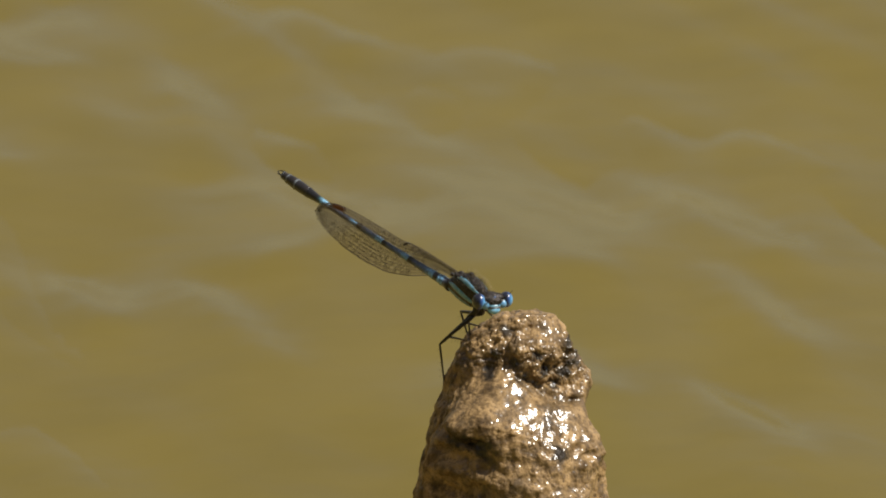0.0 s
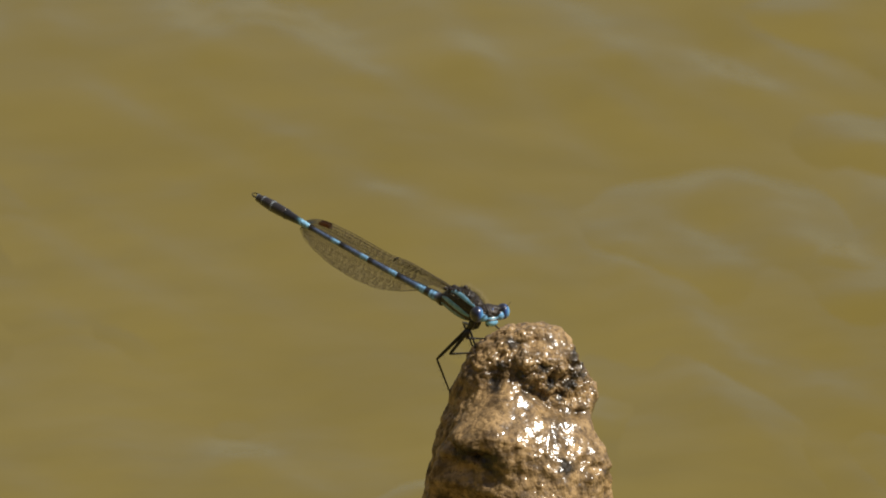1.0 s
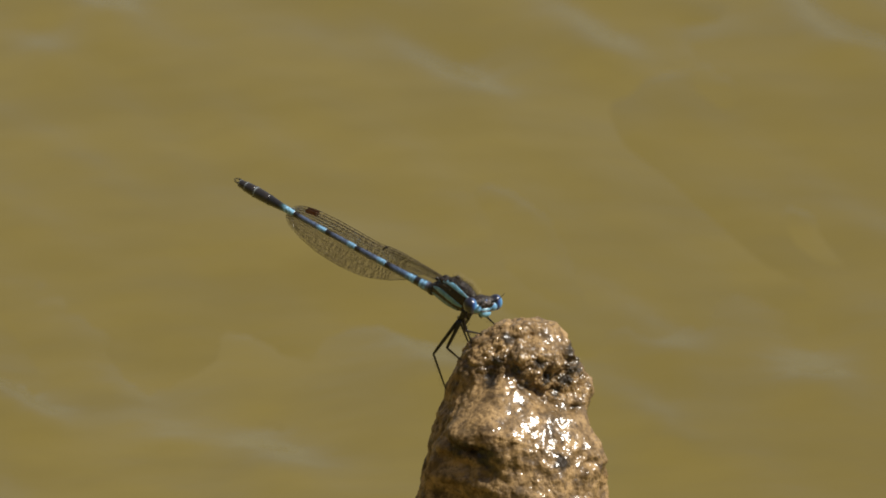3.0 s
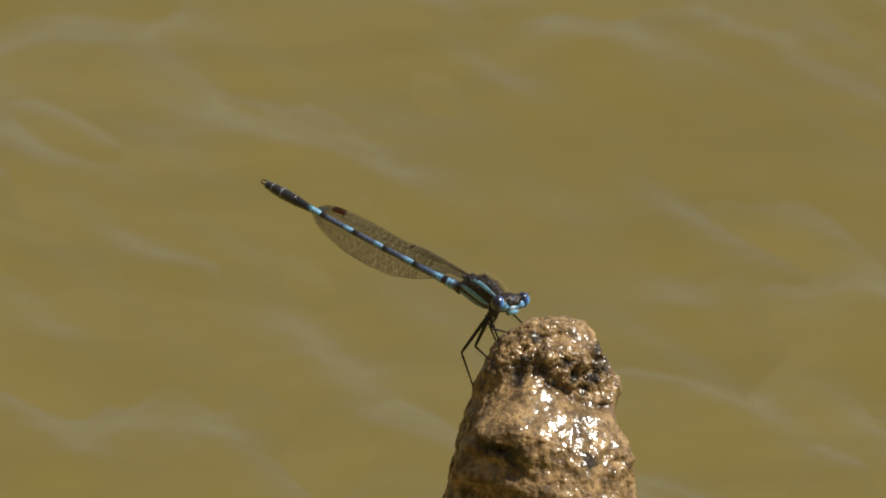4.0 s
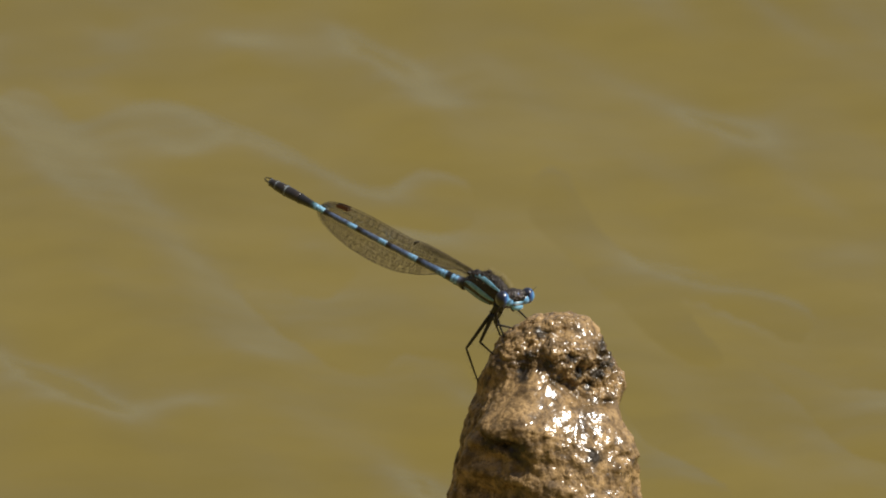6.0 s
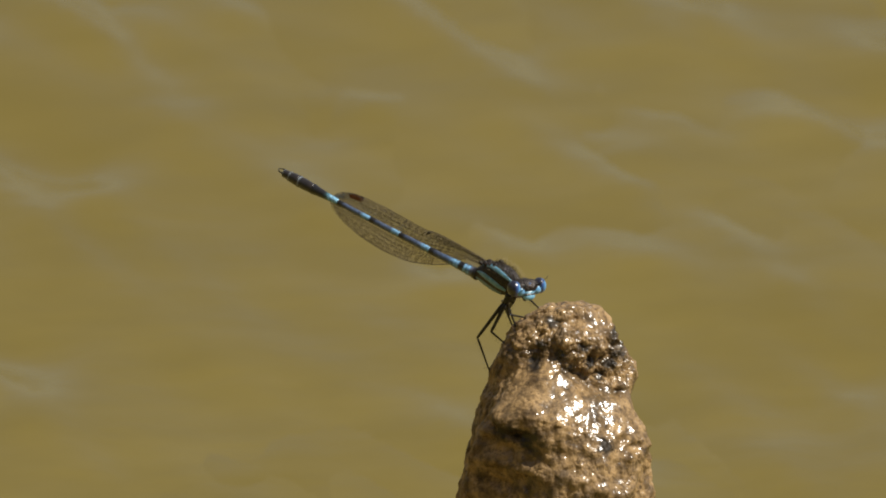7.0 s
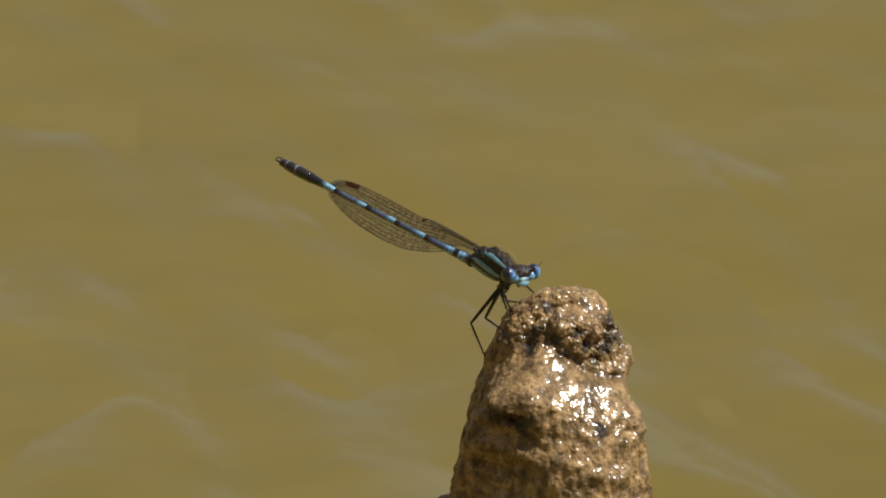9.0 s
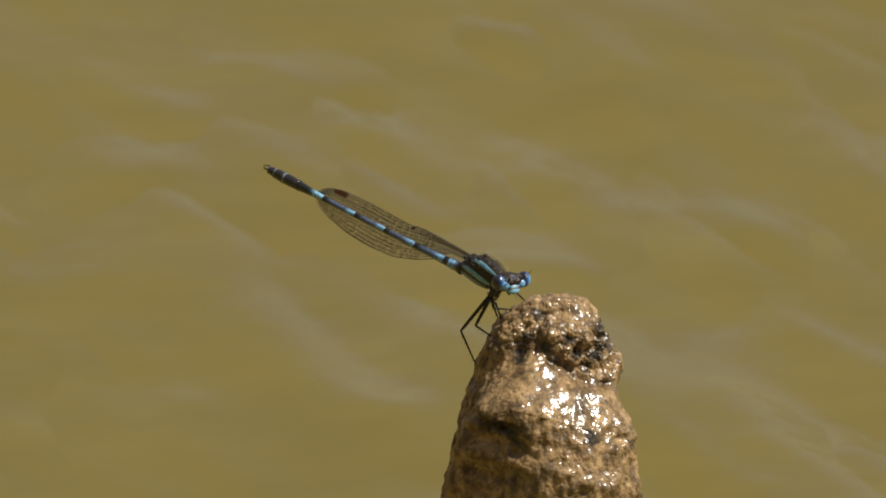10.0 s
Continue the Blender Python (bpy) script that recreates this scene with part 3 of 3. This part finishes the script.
def wing_edges(f, long):
    """Front and rear edge of a wing above and below the body's line, f from root to tip."""
    front = curve(f, (0, 0.10, 0.25, 0.36, 0.40, 0.44, 0.70, 0.86, 0.95, 0.985, 1), (1.58, 1.66, 1.73, 1.69, 1.58, 1.44, 1.66, 1.58, 1.10, 0.50, -0.3))
    rear = curve(f, (0, 0.10, 0.20, 0.28, 0.36, 0.50, 0.65, 0.80, 0.92, 0.98, 1), (0.15, 0.12, -0.15, -0.90, -1.70, -2.60, -2.75, -2.42, -1.70, -1.00, -0.3))
    return front, rear


WINGS = []


def damselfly_wing(fly, across, back, long, tilt):
    """One clear wing, its front edge uppermost: skin, a net of veins, a rusty spot near the tip."""
    rng = random.Random(11)
    def at(f, h):
        a, b = wing_edges(f, long)
        z = a + (b - a) * h
        return Vector((-1.4 - back - long * f, across * (0.55 + 0.45 * min(1, f * 3)) + tilt * (z - 1.7) * f, z)) * MM
    bm = bmesh.new()
    fs = [i / 44 for i in range(45)]
    grid = [[bm.verts.new(at(f, h / 8)) for h in range(9)] for f in fs]
    for r, q in zip(grid, grid[1:]):
        for k in range(8):
            bm.faces.new((r[k], r[k + 1], q[k + 1], q[k]))
    wing = part("wing", bm, MEMBRANE, fly, "clear smoky wing folded along the body")
    WINGS.append(wing)
    bm = bmesh.new()
    lines = (0.0, 0.08, 0.17, 0.27, 0.38, 0.49, 0.60, 0.70, 0.80, 0.90, 1.0)
    wob = [rng.uniform(-0.03, 0.03) if 0 < k < 10 else 0 for k in range(11)]
    def line(k, f):
        h = lines[k] + wob[k] * math.sin(f * 9 + k)
        return at(f, min(1, max(0, h)))
    for k in range(len(lines)):
        start = 0.0 if k in (0, 1, 2, 3, 4, 5, 10) else 0.05 + 0.02 * k
        pts = [line(k, start + (1 - start) * i / 40) for i in range(41)]
        r = 0.022 if k < 3 else 0.022 if k == 10 else 0.012
        tube(bm, pts, [r * MM * (1.5 if k < 6 and start + (1 - start) * i / 40 < 0.40 else 1.0) for i in range(41)], 4)
    for k in range(len(lines) - 1):
        count = 26 if k < 2 else 46
        for i in range(count):
            f = (i + 0.5 + rng.uniform(-0.25, 0.25)) / count
            if f < (0.05 if k < 2 else 0.18 + 0.02 * k) or f > 0.985:
                continue
            tube(bm, (line(k, f), line(k + 1, min(0.995, f + rng.uniform(-0.004, 0.008)))), (0.0155 * MM, 0.0155 * MM), 3)
    part("vein_net", bm, VEIN, wing, "dark net of veins")
    bm = bmesh.new()
    a, b = [], []
    for i in range(7):
        f = 0.836 + 0.058 * i / 6
        a.append(bm.verts.new(at(f, 0.015) + Vector((0, -0.012 * MM, 0))))
        b.append(bm.verts.new(at(f - 0.004, 0.125) + Vector((0, -0.012 * MM, 0))))
    for i in range(6):
        bm.faces.new((a[i], a[i + 1], b[i + 1], b[i]))
    made = bmesh.ops.extrude_face_region(bm, geom=list(bm.faces))
    for v in [v for v in made["geom"] if isinstance(v, bmesh.types.BMVert)]:
        v.co.y += 0.024 * MM
    part("wing_spot", bm, RUST, wing, "rusty brown spot near the tip", smooth=False)
    bm = bmesh.new()
    tube(bm, (at(0.395, -0.01), at(0.41, 0.02), at(0.418, 0.11)), (0.045 * MM, 0.075 * MM, 0.040 * MM), 6)
    part("wing_knot", bm, VEIN, wing)


# legs: hip on the chest (body space), resting place of the foot, rough place of the knee, in mm
LEGS = {
    "hind_right": ((1.20, -0.55, -1.30), (-6.75, 0.0, 52.7), (-7.95, -1.5, 56.8)),
    "middle_right": ((1.5, -0.60, -1.20), (-5.2, -0.1, 55.6), (-6.55, -2.0, 57.6)),
    "front_right": ((1.55, -0.55, -0.60), (-3.4, 0.8, 58.2), (-4.8, -1.5, 59.3)),
    "hind_left": ((1.20, 0.55, -1.30), (-4.6, 3.4, 55.8), (-5.4, 2.6, 59.2)),
    "middle_left": ((1.5, 0.60, -1.20), (-4.25, -0.1, 57.5), (-4.75, 0.6, 59.2)),
    "front_left": ((1.55, 0.55, -0.60), (-1.8, 1.2, 59.0), (-3.0, 0.9, 60.3)),
}
# where a foot stands, lifts and hangs free over time, in mm
STEPS = {"middle_right": ((0, (-4.7, 0.0, 56.9), 1, (-6.55, -2.0, 57.6)), (1.9, (-4.7, 0.0, 56.9), 1, (-6.55, -2.0, 57.6)),
                          (2.0, (-8.9, -4.8, 58.7), 0, (-8.0, -2.0, 58.9)), (2.1, (-5.2, -0.1, 55.6), 1, (-6.55, -2.0, 57.6)),
                          (3.4, (-5.2, -0.1, 55.6), 1, (-6.55, -2.0, 57.6)), (3.5, (-6.2, -4.5, 57.3), 0, (-6.9, -2.4, 58.6)),
                          (3.6, (-5.2, -0.1, 55.6), 1, (-6.55, -2.0, 57.6)), (10, (-5.2, -0.1, 55.6), 1, (-6.55, -2.0, 57.6)))}
PERCH = [
    (0, -4.117, -0.823, 61.678, -10.10, -49.82), (0.5, -4.541, -0.836, 61.642, -10.74, -47.21), (1, -5.240, -0.855, 61.588, -9.51, -44.36),
    (1.5, -5.720, -0.836, 61.642, -11.42, -37.46), (2, -5.413, -0.703, 62.008, -11.59, -41.48),
    (2.2, -5.450, -0.700, 62.018, -12.20, -42.60), (3.3, -5.700, -0.680, 62.070, -10.90, -40.90), (3.5, -5.705, -0.677, 62.078, -10.49, -40.79),
    (4, -5.682, -0.669, 62.101, -10.71, -41.20), (4.5, -5.760, -0.686, 62.054, -10.92, -39.84), (5, -5.772, -0.676, 62.080, -10.82, -39.64),
    (6.5, -5.663, -0.681, 62.068, -10.13, -41.51), (7, -5.662, -0.701, 62.012, -9.97, -41.53), (7.5, -5.769, -0.709, 61.990, -9.75, -41.13),
    (8, -5.682, -0.740, 61.904, -9.57, -41.17), (8.5, -5.702, -0.752, 61.872, -9.43, -42.26), (9, -5.730, -0.758, 61.855, -9.22, -42.49),
    (9.5, -5.721, -0.767, 61.831, -9.50, -42.04), (10, -5.774, -0.771, 61.819, -9.38, -41.84),
]


def perched(x, y, z, pitch, yaw):
    return pose(x * MM, y * MM, z * MM, 0, -pitch, yaw)


def along(a, b, up):
    """A pose at a whose x axis points to b."""
    x = (b - a).normalized()
    y = up.cross(x).normalized()
    return Matrix.Translation(a) @ Matrix((x, y, x.cross(y))).transposed().to_4x4()


def leg_bone(name, length, r0, r1, spines, parent, seed):
    rng = random.Random(seed)
    bm = bmesh.new()
    n = 8
    tube(bm, [Vector((length * i / n, 0, 0)) for i in range(n + 1)], [(r0 + (r1 - r0) * i / n) * (0.8 if i in (0, n) else 1.0) * MM for i in range(n + 1)], 8)
    bone = part(name, bm, BLACK, parent)
    bm = bmesh.new()
    for i in range(spines):
        f = (i + 0.7) / (spines + 0.5)
        for side in (1, -1):
            p = Vector((length * f, 0, 0))
            tip = p + Vector((0.10 + 0.15 * rng.random(), 0.30 * side, -0.38 - 0.15 * rng.random())) * MM
            tube(bm, (p, tip), (0.013 * MM, 0.004 * MM), 3)
    tagged(part("bristle", bm, BLACK, bone, "fine black leg bristles"), kind="stuff")
    return bone


def damselfly_leg(fly, stone, key, seed):
    """Thigh, shin and foot; returns what its movement needs."""
    hip, foot, knee = (Vector(v) * MM for v in LEGS[key])
    foot = stone.find_nearest(foot)[0]
    rest = perched(*PERCH[13][1:])
    a, b = (knee - rest @ hip).length, (foot - knee).length
    thigh = leg_bone("thigh", a, 0.22, 0.15, 4, fly, seed)
    shin = leg_bone("shin", b, 0.12, 0.075, 5, fly, seed + 50)
    bm = bmesh.new()
    tube(bm, [Vector(p) * MM for p in ((-0.25, 0, 0.0), (0.05, 0, 0.0), (0.45, 0, 0.25), (0.75, 0, 0.45))], (0.06 * MM, 0.065 * MM, 0.055 * MM, 0.03 * MM), 6)
    toe = part("foot", bm, BLACK, shin)
    toe.matrix_basis = Matrix.Translation((b, 0, 0))
    # the hip joint that joins the leg to the chest
    bm = bmesh.new()
    tube(bm, (Vector((hip.x + 0.25 * MM, hip.y * 0.5, 0.1 * MM)), (hip + Vector((hip.x + 0.25 * MM, hip.y * 0.5, 0.1 * MM))) / 2 + Vector((0.1 * MM, 0, 0)), hip),
         (0.27 * MM, 0.24 * MM, 0.17 * MM), 10)
    part("hip", bm, BLACK, fly)
    places = [(t, stone.find_nearest(Vector(p) * MM)[0] if down else Vector(p) * MM) for t, p, down, _ in STEPS.get(key, ((0, *LEGS[key][1:2], 1, 0), (10, *LEGS[key][1:2], 1, 0)))]
    bends = [(t, Vector(k) * MM) for t, _, _, k in STEPS[key]] if key in STEPS else [(0, knee), (10, knee)]
    return thigh, shin, hip, places, bends, a, b


def knee_place(hip, foot, guide, a, b):
    """The knee between hip and foot, on the side where guide lies."""
    way = foot - hip
    d = min(way.length, (a + b) * 0.9995)
    way.normalize()
    k = (a * a - b * b + d * d) / (2 * d)
    out = guide - hip
    out = (out - way * out.dot(way)).normalized()
    return hip + way * k + out * math.sqrt(max(1e-12, a * a - k * k))


def damselfly(stone):
    fly = tagged(new("damselfly"), "blue and black ringed damselfly perched on a wet stone", "damselfly")
    fly.empty_display_size = 0.002
    damselfly_thorax(fly)
    damselfly_abdomen(fly)
    damselfly_head(fly)
    for across, back, long, tilt in ((0.55, 0.0, 21.9, 0.06), (0.60, 0.12, 21.5, 0.065), (0.78, 0.0, 21.8, 0.09), (0.83, 0.12, 21.4, 0.095)):
        damselfly_wing(fly, across, back, long, tilt)
    return fly, [damselfly_leg(fly, stone, key, i) for i, key in enumerate(LEGS)]


lake()
bank()
skins = [ripples(7 + 4 * k, drift) for k, drift in enumerate(DRIFTS)]
stone_ob = rock()
STONE_TREE = BVHTree.FromPolygons([v.co for v in stone_ob.data.vertices], [p.vertices[:] for p in stone_ob.data.polygons])
insect, insect_legs = damselfly(STONE_TREE)


# how far the folded wings hang below and swing across from their later place, and how far the two pairs are fanned apart, in degrees
WING_DROOP = [(0, 1.8, 3.0, 0.0), (0.5, 1.8, 2.5, 0.0), (1, 1.4, 0.7, 0.2), (1.5, 1.2, 0.0, 0.3), (2, 2.3, 0.0, 0.35), (3.5, 1.4, 0.0, 0.2), (5, 1.2, 0.0, 0.15), (6.5, 0.9, 0.0, 0.1), (10, 0.8, 0.0, 0.0)]


def motions():
    for skin, drift in zip(skins, DRIFTS):
        walk(skin, [(t, Matrix.Translation(drift * t)) for t in range(11)])
    times = sorted({r[0] for r in PERCH} | {1.9, 2.1, 3.4, 3.6})
    table = np.array(PERCH)
    rows = [(t, perched(*(np.interp(t, table[:, 0], table[:, k]) for k in range(1, 6)))) for t in times]
    walk(insect, rows)
    root = Vector((-1.6, 0.0, 1.6)) * MM
    for wing, way in zip(WINGS, (1, 1, -1, -1)):
        walk(wing, [(t, Matrix.Translation(root) @ pose(0, 0, 0, 0, -a - way * fan, b) @ Matrix.Translation(-root)) for t, a, b, fan in WING_DROOP])
    up = Vector((0, 0, 1))
    for thigh, shin, hip, places, bends, a, b in insect_legs:
        bones = []
        for t, m in rows:
            back = m.inverted()
            foot, knee = (Vector([float(np.interp(t, [p[0] for p in way], [p[1][k] for p in way])) for k in range(3)]) for way in (places, bends))
            f, guide = back @ foot, back @ knee
            k = knee_place(hip, f, guide, a, b)
            bones.append((t, along(hip, k, up), along(k, f, up)))
        walk(thigh, [(t, p) for t, p, _ in bones])
        walk(shin, [(t, q) for t, _, q in bones])


motions()
